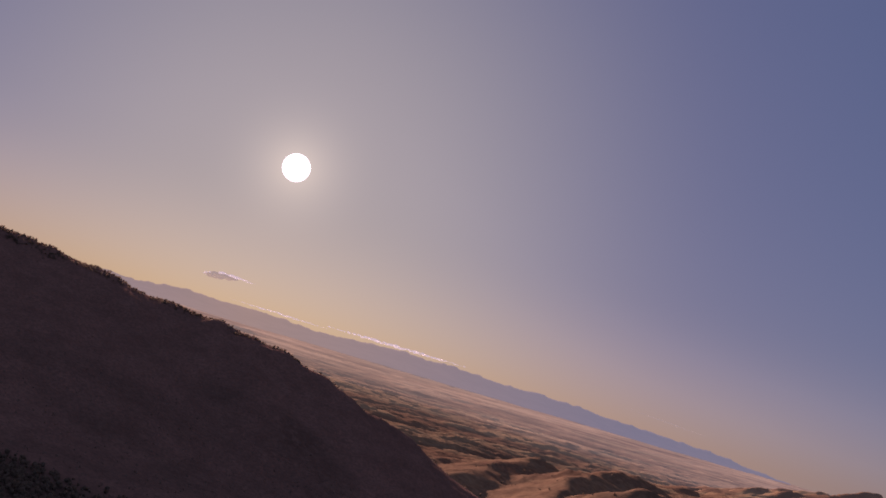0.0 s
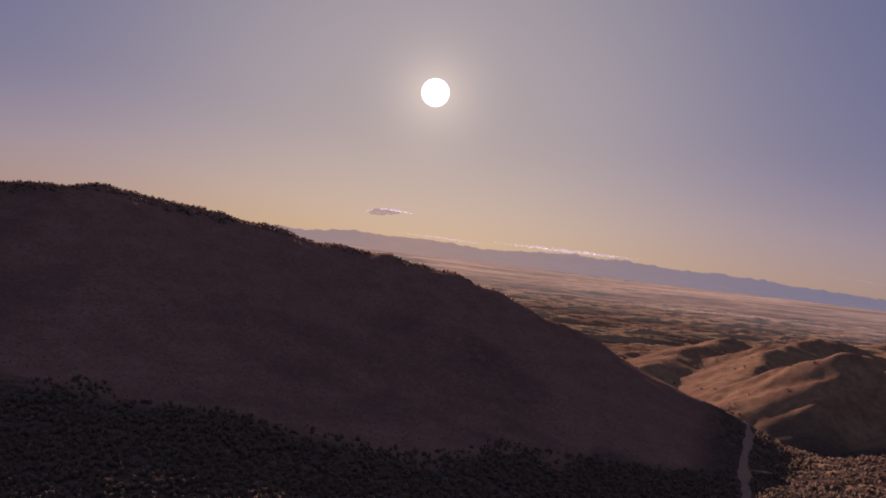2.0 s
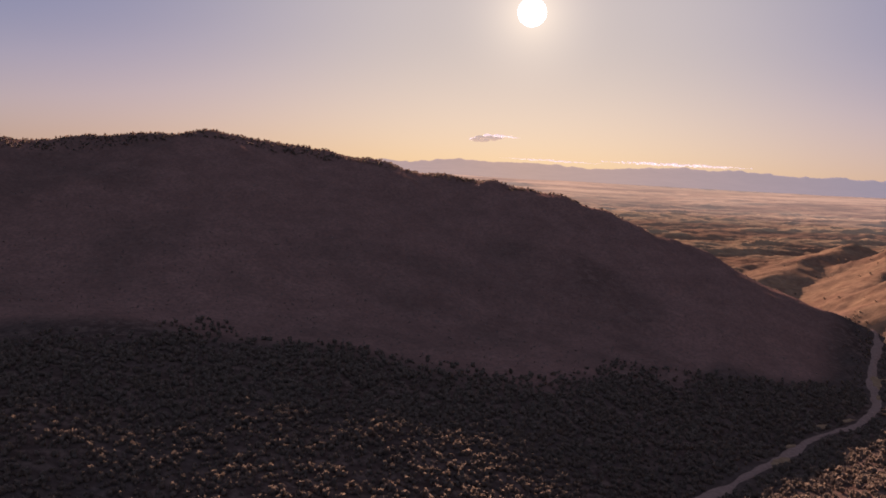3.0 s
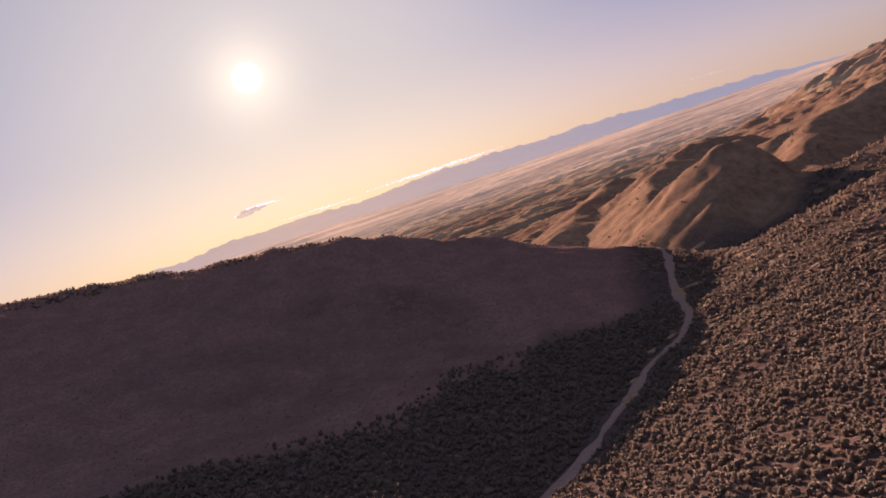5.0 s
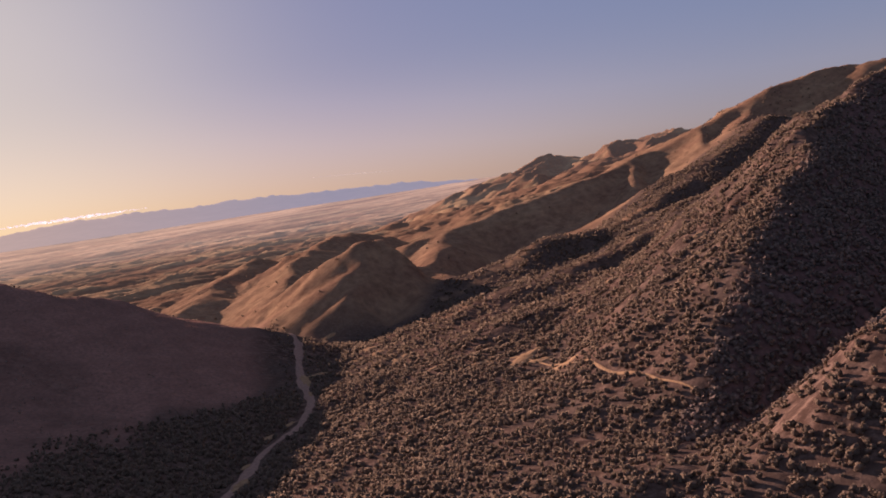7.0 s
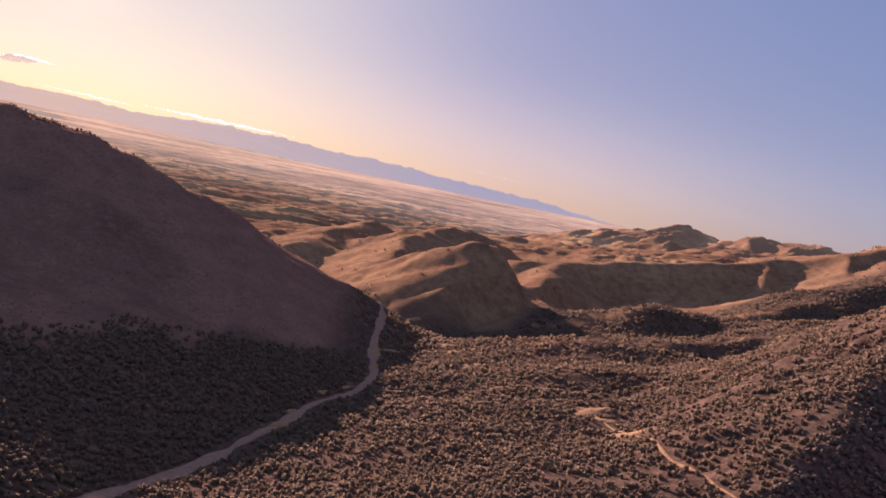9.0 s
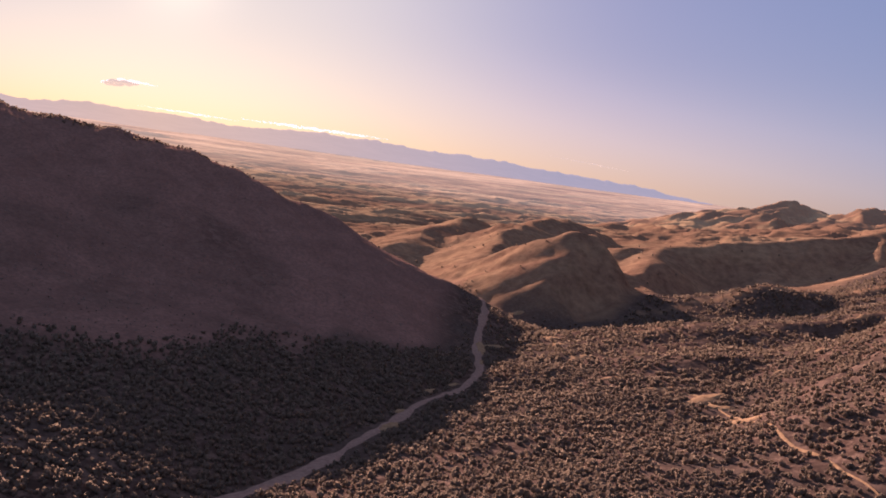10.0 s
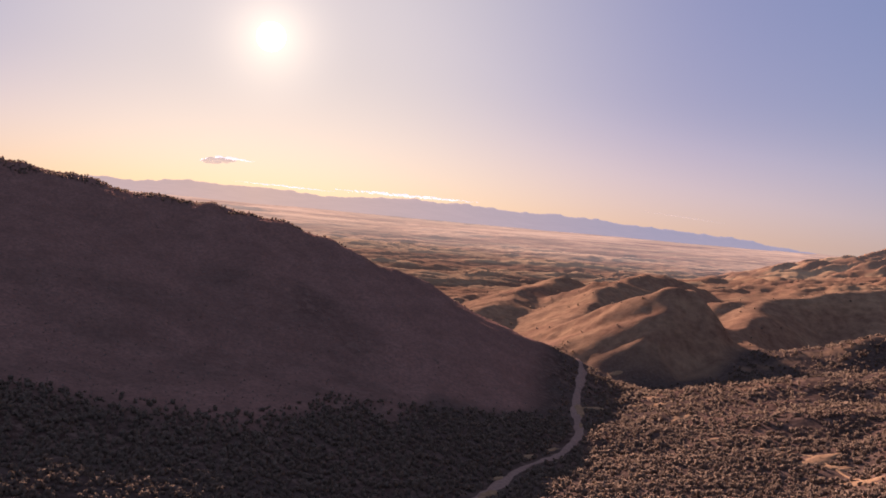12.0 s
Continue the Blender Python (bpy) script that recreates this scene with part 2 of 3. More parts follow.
def pine_nodes(nt, bsdf):
    g = nt.nodes.new("ShaderNodeNewGeometry")
    # evergreens coloured darker than the other scrub, deepening the gully wall's shade
    col = ramp_of(nt, g.outputs["Random Per Island"], [(0.0, (0.104, 0.084, 0.069)), (0.5, (0.147, 0.115, 0.091)), (1.0, (0.207, 0.156, 0.121))])
    nt.links.new(col, bsdf.inputs["Base Color"])


def lifted_leaf_nodes(nt, bsdf):
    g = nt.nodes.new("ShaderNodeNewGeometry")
    # lighter copy of the juniper colours, brightening the shrubs on the shaded face
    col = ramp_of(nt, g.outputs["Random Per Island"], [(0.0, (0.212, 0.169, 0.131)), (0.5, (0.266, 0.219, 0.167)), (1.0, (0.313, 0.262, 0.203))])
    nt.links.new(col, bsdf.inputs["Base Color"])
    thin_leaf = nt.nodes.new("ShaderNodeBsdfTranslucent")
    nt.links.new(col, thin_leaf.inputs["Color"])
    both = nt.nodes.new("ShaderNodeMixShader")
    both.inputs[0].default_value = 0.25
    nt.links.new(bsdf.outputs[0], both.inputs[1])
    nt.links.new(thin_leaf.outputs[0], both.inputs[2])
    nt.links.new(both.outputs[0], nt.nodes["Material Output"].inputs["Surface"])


def bark_nodes(nt, bsdf):
    f = noise_of(nt, place(nt, (1, 1, 0.2)), 6, 4)
    nt.links.new(ramp_of(nt, f, [(0.3, (0.07, 0.05, 0.035)), (0.7, (0.17, 0.13, 0.1))]), bsdf.inputs["Base Color"])


def cloud_nodes(nt, bsdf):
    bsdf.inputs["Base Color"].default_value = (0.85, 0.83, 0.8, 1)
    # emission stands in for sunlight coming through the cloud
    bsdf.inputs["Emission Color"].default_value = (1.0, 0.86, 0.66, 1)
    bsdf.inputs["Emission Strength"].default_value = 0.31


def dim_cloud_nodes(nt, bsdf):
    bsdf.inputs["Base Color"].default_value = (0.45, 0.42, 0.36, 1)
    # weaker emission for cloud bodies turned from the sun
    bsdf.inputs["Emission Color"].default_value = (0.9, 0.76, 0.48, 1)
    bsdf.inputs["Emission Strength"].default_value = 0.22


DIM_CLOUD = material("glowing_grey_cloud", dim_cloud_nodes)
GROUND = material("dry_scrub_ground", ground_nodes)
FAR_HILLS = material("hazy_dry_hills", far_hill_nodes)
PLAIN = material("hazy_dry_plain", plain_nodes)
RANGE = material("hazy_far_range", range_nodes)
ROAD = material("pale_gravel_road", road_nodes)
DIRT = material("bare_tan_dirt", dirt_nodes)
LEAF = material("dry_juniper_foliage", leaf_nodes, 0.9, 0.1)
LEAF_LIFTED = material("lifted_juniper_foliage", lifted_leaf_nodes, 0.9, 0.1)
PINE = material("shade_dark_evergreen", pine_nodes, 0.9, 0.1)
BARK = material("grey_brown_bark", bark_nodes)
CLOUD = material("glowing_backlit_cloud", cloud_nodes)


# ---------------------------------------------------------------- the shape of the land
def lattice(ix, iy, seed):
    h = (ix * 374761393 + iy * 668265263 + seed * 2147483647) & 0xFFFFFFFF
    h = ((h ^ (h >> 13)) * 1274126177) & 0xFFFFFFFF
    return ((h ^ (h >> 16)) & 0xFFFF) / 32767.5 - 1.0


def vnoise(x, y, seed=0):
    ix, iy = np.floor(x).astype(np.int64), np.floor(y).astype(np.int64)
    fx, fy = x - ix, y - iy
    u, v = fx * fx * fx * (fx * (fx * 6 - 15) + 10), fy * fy * fy * (fy * (fy * 6 - 15) + 10)
    a, b = lattice(ix, iy, seed), lattice(ix + 1, iy, seed)
    c, d = lattice(ix, iy + 1, seed), lattice(ix + 1, iy + 1, seed)
    return (a * (1 - u) + b * u) * (1 - v) + (c * (1 - u) + d * u) * v


def fbm(x, y, size, octaves=4, seed=0, gain=0.5):
    out, amp, f = 0, 1.0, 1.0 / size
    for i in range(octaves):
        out = out + amp * vnoise(x * f + 17.3 * i, y * f - 9.1 * i, seed + i)
        amp, f = amp * gain, f * 2.03
    return out


def ridged(x, y, size, octaves=4, seed=0):
    out, amp, f = 0, 1.0, 1.0 / size
    for i in range(octaves):
        out = out + amp * (1 - 2 * np.abs(vnoise(x * f + 5.7 * i, y * f + 3.3 * i, seed + i)))
        amp, f = amp * 0.5, f * 2.1
    return out


def spot(az, el, r):
    """A place by compass angle from the valley's axis, angle above the eye's level and plan distance."""
    return (r * math.sin(radians(az)), r * math.cos(radians(az)), EYE + r * math.tan(radians(el)))


# crest lines: (points, slope on the left of the line, slope on the right, rounding)
RIDGES = [
    # the dark wooded hill
    ([spot(-60, 1.8, 900), spot(-40, 0.6, 840), spot(-28, 0.1, 825), spot(-23, 0.75, 825), spot(-18.5, 1.0, 825), spot(-14, 0.55, 825), spot(-9, -0.2, 825), spot(-3, -1.0, 825), spot(1, -1.35, 815),
      spot(4.2, -2.2, 800), spot(6.3, -3.0, 790), spot(8.2, -4.4, 775), spot(12.5, -5.7, 770), spot(16.4, -6.95, 780), spot(19.2, -8.2, 790), spot(20.7, -9.8, 795)],
     0.50, 0.36, 14),
    # the knob and its neighbours
    ([spot(25.0, -3.1, 930), spot(26.1, -3.1, 932)], 1.9, 1.05, 7),
    ([spot(25.2, -3.12, 930), spot(24.6, -4.4, 895), spot(23.9, -6.2, 850), spot(23.2, -8.0, 812)], 1.0, 0.48, 6),
    ([spot(24.6, -2.3, 1420), spot(22.3, -3.0, 1290), spot(20.9, -4.1, 1150), spot(19.6, -6.0, 990)], 0.40, 0.40, 5),
    ([spot(19.0, -3.3, 1500), spot(16.6, -4.4, 1300), spot(14.6, -5.6, 1120)], 0.36, 0.36, 4),
    ([spot(15.8, -4.4, 1480), spot(14.2, -4.7, 1380), spot(12.8, -5.2, 1280)], 0.36, 0.36, 4),
    # the long scarp above the side valley
    ([spot(28.8, -3.6, 1120), spot(31.6, -3.0, 1180), spot(33.5, -2.5, 1210), spot(36, -1.9, 1240), spot(38.2, -1.4, 1270), spot(41, -0.85, 1330),
      spot(43.2, -0.1, 1370), spot(45.8, 0.95, 1400), spot(48.2, 1.7, 1440), spot(50.2, 2.45, 1470), spot(52, 2.9, 1500), spot(56, 2.9, 1500), spot(64, 4.0, 1500), spot(80, 6.0, 1500)],
     0.30, 0.66, 8),
    # the low col between knob and scarp
    ([spot(27.3, -5.0, 985), spot(28.6, -5.7, 930), spot(30.2, -6.4, 885)], 0.30, 0.32, 12),
    # its ribs
    ([spot(36.2, -2.4, 1220), spot(36.4, -3.7, 1160), spot(36.6, -5.4, 1100)], 0.80, 0.60, 6),
    ([spot(42.2, -0.6, 1350), spot(41.8, -1.6, 1260), spot(41.4, -3.2, 1160)], 0.90, 0.46, 6),
    ([spot(45.9, 0.85, 1400), spot(46.0, -0.2, 1315), spot(46.1, -1.4, 1225)], 0.90, 0.52, 5),
    ([spot(49.0, 1.9, 1450), spot(48.7, 0.8, 1360), spot(48.3, -0.4, 1290)], 0.90, 0.48, 6),
    ([spot(30.6, -3.3, 1132), spot(29.7, -4.1, 1055), spot(28.9, -5.1, 985)], 0.60, 0.50, 8),
    # low spurs at the scarp's foot
    ([spot(29.4, -8.4, 850), spot(32.7, -6.4, 870), spot(35.0, -5.1, 890), spot(36.8, -4.6, 920), spot(38.5, -4.5, 950), spot(40.3, -4.0, 990),
      spot(43.1, -3.0, 1060), spot(46.2, -1.2, 1160), spot(49.5, 0.9, 1290)], 0.34, 0.40, 10),
    ([spot(29.5, -9.2, 740), spot(33, -7.6, 750), spot(36, -6.5, 765), spot(39, -5.8, 790), spot(43, -4.5, 840), spot(46.5, -2.8, 910)], 0.26, 0.30, 9),
    ([spot(31.5, -9.9, 640), spot(35, -8.5, 655), spot(39, -7.4, 680), spot(43, -6.1, 720), spot(46.5, -4.6, 770)], 0.24, 0.27, 9),
    ([spot(33.5, -11.2, 545), spot(37, -10.1, 560), spot(40, -9.3, 580), spot(43.5, -8.0, 610)], 0.22, 0.25, 9),
    # the mountain's bushy spur and the dark gully's rim
    ([spot(43.5, -14.5, 370), spot(44.8, -11.3, 400), spot(45.8, -9.0, 425), spot(46.8, -7.1, 450), spot(48.2, -5.2, 490), spot(49.8, -3.3, 540),
      spot(51.2, -1.0, 610), spot(52.1, 0.4, 690), spot(54.2, 1.6, 800), spot(58, 3.2, 950)], 0.62, 0.80, 10),
    # the near spur
    ([spot(70, -4.0, 480), spot(60, -8.0, 380), spot(54.4, -11.6, 325), spot(51.5, -14.4, 300), spot(48.7, -16.7, 288), spot(45.4, -19.2, 280), spot(42.5, -19.6, 286),
      spot(37.0, -18.9, 302), spot(30.2, -18.1, 332), spot(26.8, -17.9, 348)], 0.30, 0.85, 10),
    # the far hills in the north-east
    ([spot(27.5, -2.2, 2250), spot(30.5, -1.6, 2300), spot(33.2, -0.6, 2350), spot(35.2, -0.1, 2300), spot(36.8, 0.35, 2250), spot(38.2, 0.25, 2250), spot(39.3, 0.05, 2250), spot(40.9, 0.62, 2200),
      spot(42.5, 0.4, 2250), spot(43.4, 0.7, 2200), spot(44.4, 0.8, 2200), spot(48, 1.3, 2200), spot(56, 2.2, 2300)], 0.30, 0.30, 5),
    # spurs of the far hills
    ([spot(33.2, -0.62, 2340), spot(32.4, -1.2, 2180), spot(31.8, -1.8, 2030)], 0.34, 0.32, 4),
    ([spot(35.2, -0.15, 2290), spot(34.6, -0.9, 2140), spot(33.9, -1.6, 1990)], 0.34, 0.32, 4),
    ([spot(36.9, 0.35, 2245), spot(36.5, -0.4, 2100), spot(36.0, -1.3, 1930)], 0.34, 0.32, 4),
    ([spot(38.4, 0.2, 2240), spot(38.2, -0.5, 2100), spot(37.7, -1.1, 1980)], 0.34, 0.32, 4),
    ([spot(40.9, 0.6, 2195), spot(40.3, -0.2, 2050), spot(39.8, -0.9, 1910)], 0.34, 0.32, 3),
    ([spot(43.4, 0.65, 2195), spot(43.0, 0.1, 2060), spot(42.4, -0.5, 1930)], 0.34, 0.32, 3),
    # the rock cap
    ([spot(36.95, 0.52, 2246), spot(37.1, 0.52, 2246)], 1.6, 1.6, 1),
    ([spot(28.5, -2.5, 1750), spot(31.5, -1.9, 1800), spot(34.5, -1.5, 1850), spot(38, -0.9, 1850), spot(42, -0.4, 1800), spot(46, 0.3, 1800)], 0.20, 0.14, 5),
]
GULLY_RIM = RIDGES[17][0]
SPUR_LINES = [pts for pts, sl, sr, w in RIDGES[13:15]]
ROAD_LINE = [(-260, 190), (-150, 222), (-60, 262), (15, 303), (47, 335), (78, 366), (115, 418), (150, 471), (184, 508), (209, 551), (233, 627), (252, 674), (264, 705),
             (270, 735), (268, 770), (250, 830), (220, 900), (180, 1000)]
FLOW_LINE = ROAD_LINE[:-4] + [(300, 800), (330, 900), (380, 1060), (450, 1500)]
# how far out the scrub reaches by bearing, and where the wooded hill's steep face begins
SCRUB_AZ, SCRUB_R = [19.5, 23, 25, 28, 30, 33, 37, 40, 43, 46, 50], [760, 780, 790, 800, 880, 910, 990, 1070, 1150, 1240, 1300]
FACE_AZ, FACE_R = [-40, -10, -3, 2, 5, 7.4, 10, 12, 15, 17, 19, 21], [470, 459, 444, 446, 494, 514, 502, 549, 565, 585, 637, 700]
FLOOR_R = [0, 300, 800, 1200, 1600, 2200, 3000, 4000, 4700, 5200]
FLOOR_Z = [-122, -125, -127, -130, -127, -115, -97, -58, -30, -26]


def along(x, y, pts):
    """Distance to a line of points, signed side (positive to its left) and the height at the nearest place."""
    best = np.full(x.shape, 1e9)
    side = np.zeros(x.shape)
    height = np.zeros(x.shape)
    for a, b in zip(pts[:-1], pts[1:]):
        dx, dy = b[0] - a[0], b[1] - a[1]
        s = np.clip(((x - a[0]) * dx + (y - a[1]) * dy) / (dx * dx + dy * dy), 0, 1)
        ex, ey = x - a[0] - s * dx, y - a[1] - s * dy
        d = np.hypot(ex, ey)
        near = d < best
        best = np.where(near, d, best)
        side = np.where(near, dx * ey - dy * ex, side)
        if len(a) > 2:
            height = np.where(near, a[2] + s * (b[2] - a[2]), height)
    return best, side, height


def ridge(x, y, pts, sl, sr, w):
    """The surface of a ridge that falls from a crest line with one slope on its left and another on its right."""
    out = np.full(x.shape, -1e9)
    for a, b in zip(pts[:-1], pts[1:]):
        dx, dy = b[0] - a[0], b[1] - a[1]
        n = math.hypot(dx, dy)
        s = np.clip(((x - a[0]) * dx + (y - a[1]) * dy) / (n * n), 0, 1)
        ex, ey = x - a[0] - s * dx, y - a[1] - s * dy
        d = np.hypot(ex, ey)
        t = 0.5 + 0.5 * (dx * ey - dy * ex) / (n * np.maximum(d, 0.1))
        out = np.maximum(out, a[2] + s * (b[2] - a[2]) - (sr + (sl - sr) * t) * (np.sqrt(d * d + w * w) - w))
    return out


def smooth_max(a, b, k):
    h = np.clip(0.5 + 0.5 * (a - b) / k, 0, 1)
    return b + (a - b) * h + k * h * (1 - h)


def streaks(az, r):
    """Long low swells across the plain, laid by bearing and dip, broader farther out."""
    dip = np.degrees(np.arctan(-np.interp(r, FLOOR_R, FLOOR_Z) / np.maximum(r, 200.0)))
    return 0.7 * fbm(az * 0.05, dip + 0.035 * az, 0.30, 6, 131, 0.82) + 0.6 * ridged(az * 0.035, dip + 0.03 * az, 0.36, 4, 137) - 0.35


def land(x, y):
    """Height of the ground."""
    x, y = np.asarray(x, float), np.asarray(y, float)
    r = np.hypot(x, y)
    az = np.degrees(np.arctan2(x, y))
    wx = x + 9 * fbm(x, y, 90, 3, 11)
    wy = y + 9 * fbm(x, y, 90, 3, 23)
    road_x = np.interp(y, [p[1] for p in FLOW_LINE], [p[0] for p in FLOW_LINE])
    dx = x - road_x
    base = EYE + np.interp(r, FLOOR_R, FLOOR_Z)
    near = np.clip((1150 - r) / 400, 0, 1)
    right = 27 * (1 - np.exp(-(np.maximum(dx - 8, 0) / 165) ** 1.3))
    right = right * (1 - (1 - np.clip((53 - az) / 8, 0, 1)) * np.clip((r - 220) / 90, 0, 1))
    left = 0.19 * np.maximum(-dx - 10, 0)
    left = 55 * (1 - np.exp(-left / 55))
    right = right * np.interp(r, [430, 640, 900], [1.0, 0.55, 0.45])
    base = base + near * np.where(dx > 0, right, left)
    z = base
    for pts, sl, sr, w in RIDGES:
        z = smooth_max(z, ridge(wx, wy, pts, sl, sr, w), np.interp(r, [600, 1000], [10.0, 5.0]))
    up = np.clip((z - base) / 60, 0, 1)
    # gullies on the slopes, rolling relief on the plain, small unevenness near by
    cut = np.interp(r, [500, 900, 1200, 2000], [2.5, 4.0, 4.5, 9.0])
    qx, qy = x + 22 * fbm(x, y, 120, 3, 81), y + 22 * fbm(x, y, 120, 3, 83)
    scarp = np.clip((az - 27.5) / 2, 0, 1) * np.clip((r - 900) / 80, 0, 1) * np.clip((1520 - r) / 60, 0, 1)
    calm = np.clip(1 - 0.95 * np.exp(-((az - 24.8) / 3.6) ** 4 - ((r - 930) / 170) ** 4) - 0.75 * scarp, 0.05, 1)
    z = z + calm * up * cut * (0.80 * ridged(qx, qy, 62, 5, 41) + 0.30 * ridged(qx, qy, 170, 3, 47) - 0.40)
    far_hills = np.clip((r - 1500) / 250, 0, 1) * np.clip((az - 24) / 4, 0, 1)
    z = z + far_hills * (0.25 + up) * (4.5 * ridged(qx, qy, 190, 4, 49) - 3.0)
    z = z + np.clip((r - 480) / 150, 0, 1) * np.clip((1050 - r) / 150, 0, 1) * np.clip((az - 22) / 4, 0, 1) * (2.6 * ridged(x * 0.8, y * 1.4, 90, 4, 87) - 1.5)
    # low dissected ridges that run north-east over the plain
    hills = np.clip((r - 800) / 400, 0, 1) * np.clip((az + 30) / 10, 0, 1) * np.clip((150 - az) / 20, 0, 1) * (1 - up)
    cu, cv = math.sin(radians(52)), math.cos(radians(52))
    u, v = qx * cu + qy * cv, qy * cu - qx * cv
    z = z + hills * np.clip((3600 - r) / 1800, 0.1, 1) * (3.6 * ridged(u * 0.22, v, 58, 5, 57) + 1.0)
    u, v = qx * math.sin(radians(74)) + qy * math.cos(radians(74)), qy * math.sin(radians(74)) - qx * math.cos(radians(74))
    z = z + hills * np.clip((r - 1200) / 500, 0.15, 1) * np.clip((4700 - r) / 2200, 0.08, 1) * (3.4 * ridged(u * 0.16, v, 64, 5, 61) + 1.0)
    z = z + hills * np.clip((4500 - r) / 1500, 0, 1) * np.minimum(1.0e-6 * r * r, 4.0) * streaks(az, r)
    z = z + np.clip((1500 - r) / 600, 0, 1) * (1.6 * fbm(x, y, 45, 4, 71))
    return z


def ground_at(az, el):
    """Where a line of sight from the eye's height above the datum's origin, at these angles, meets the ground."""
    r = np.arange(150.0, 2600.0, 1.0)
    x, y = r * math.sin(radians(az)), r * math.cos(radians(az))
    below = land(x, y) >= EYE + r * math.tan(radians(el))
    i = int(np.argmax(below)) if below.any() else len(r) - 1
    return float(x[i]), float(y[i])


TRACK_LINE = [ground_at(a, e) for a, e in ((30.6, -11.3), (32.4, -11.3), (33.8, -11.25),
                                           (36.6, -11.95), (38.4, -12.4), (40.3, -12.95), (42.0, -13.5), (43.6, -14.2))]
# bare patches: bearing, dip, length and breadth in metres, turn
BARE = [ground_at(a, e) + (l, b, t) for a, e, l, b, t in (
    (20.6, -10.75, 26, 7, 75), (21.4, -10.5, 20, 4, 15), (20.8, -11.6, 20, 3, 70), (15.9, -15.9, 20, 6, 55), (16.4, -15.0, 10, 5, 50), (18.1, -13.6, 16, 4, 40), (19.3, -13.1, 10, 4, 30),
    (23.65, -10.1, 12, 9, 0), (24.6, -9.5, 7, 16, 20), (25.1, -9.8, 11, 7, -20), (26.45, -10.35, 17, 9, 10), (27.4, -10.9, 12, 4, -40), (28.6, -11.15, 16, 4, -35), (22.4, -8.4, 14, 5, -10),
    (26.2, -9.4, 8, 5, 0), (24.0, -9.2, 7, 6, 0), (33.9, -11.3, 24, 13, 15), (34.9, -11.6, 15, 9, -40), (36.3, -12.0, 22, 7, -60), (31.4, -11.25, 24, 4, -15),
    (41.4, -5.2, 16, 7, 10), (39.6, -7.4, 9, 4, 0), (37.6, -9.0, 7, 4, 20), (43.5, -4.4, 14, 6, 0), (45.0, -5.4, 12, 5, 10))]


def mesh_of(name, verts, faces, mat, smooth=True):
    me = bpy.data.meshes.new(name)
    faces = np.asarray(faces, np.int32)
    n = faces.shape[1]
    me.vertices.add(len(verts))
    me.vertices.foreach_set("co", np.asarray(verts, np.float32).ravel())
    me.loops.add(faces.size)
    me.loops.foreach_set("vertex_index", faces.ravel())
    me.polygons.add(len(faces))
    me.polygons.foreach_set("loop_start", np.arange(len(faces), dtype=np.int32) * n)
    me.polygons.foreach_set("loop_total", np.full(len(faces), n, np.int32))
    me.polygons.foreach_set("use_smooth", np.full(len(faces), smooth))
    me.update(calc_edges=True)
    me.materials.append(mat)
    return me


def grid_faces(rows, cols, wrap=False):
    i = np.arange(rows - 1)[:, None] * cols
    j = np.arange(cols if wrap else cols - 1)[None, :]
    k = (j + 1) % cols
    return np.stack([i + j, i + cols + j, i + cols + k, i + k], -1).reshape(-1, 4)[:, ::-1]


def add_layer(me, name, values):
    a = me.attributes.new(name, "FLOAT", "POINT")
    a.data.foreach_set("value", np.asarray(values, np.float32).ravel())


AZ = np.concatenate([np.arange(-180, -40, 2.0), np.arange(-40, -22, 0.4), np.arange(-22, 58, 0.17), np.arange(58, 70, 0.5), np.arange(70, 180, 2.0)])
SPLIT, FAR = 1500.0, 2600.0


def sheet(name, radii, mat):
    rr, aa = np.meshgrid(radii, np.radians(AZ), indexing="ij")
    x, y = rr * np.sin(aa), rr * np.cos(aa)
    z = land(x, y)
    me = mesh_of(name, np.stack([x, y, z], -1).reshape(-1, 3), grid_faces(len(radii), len(AZ), True), mat)
    return me, x, y, z


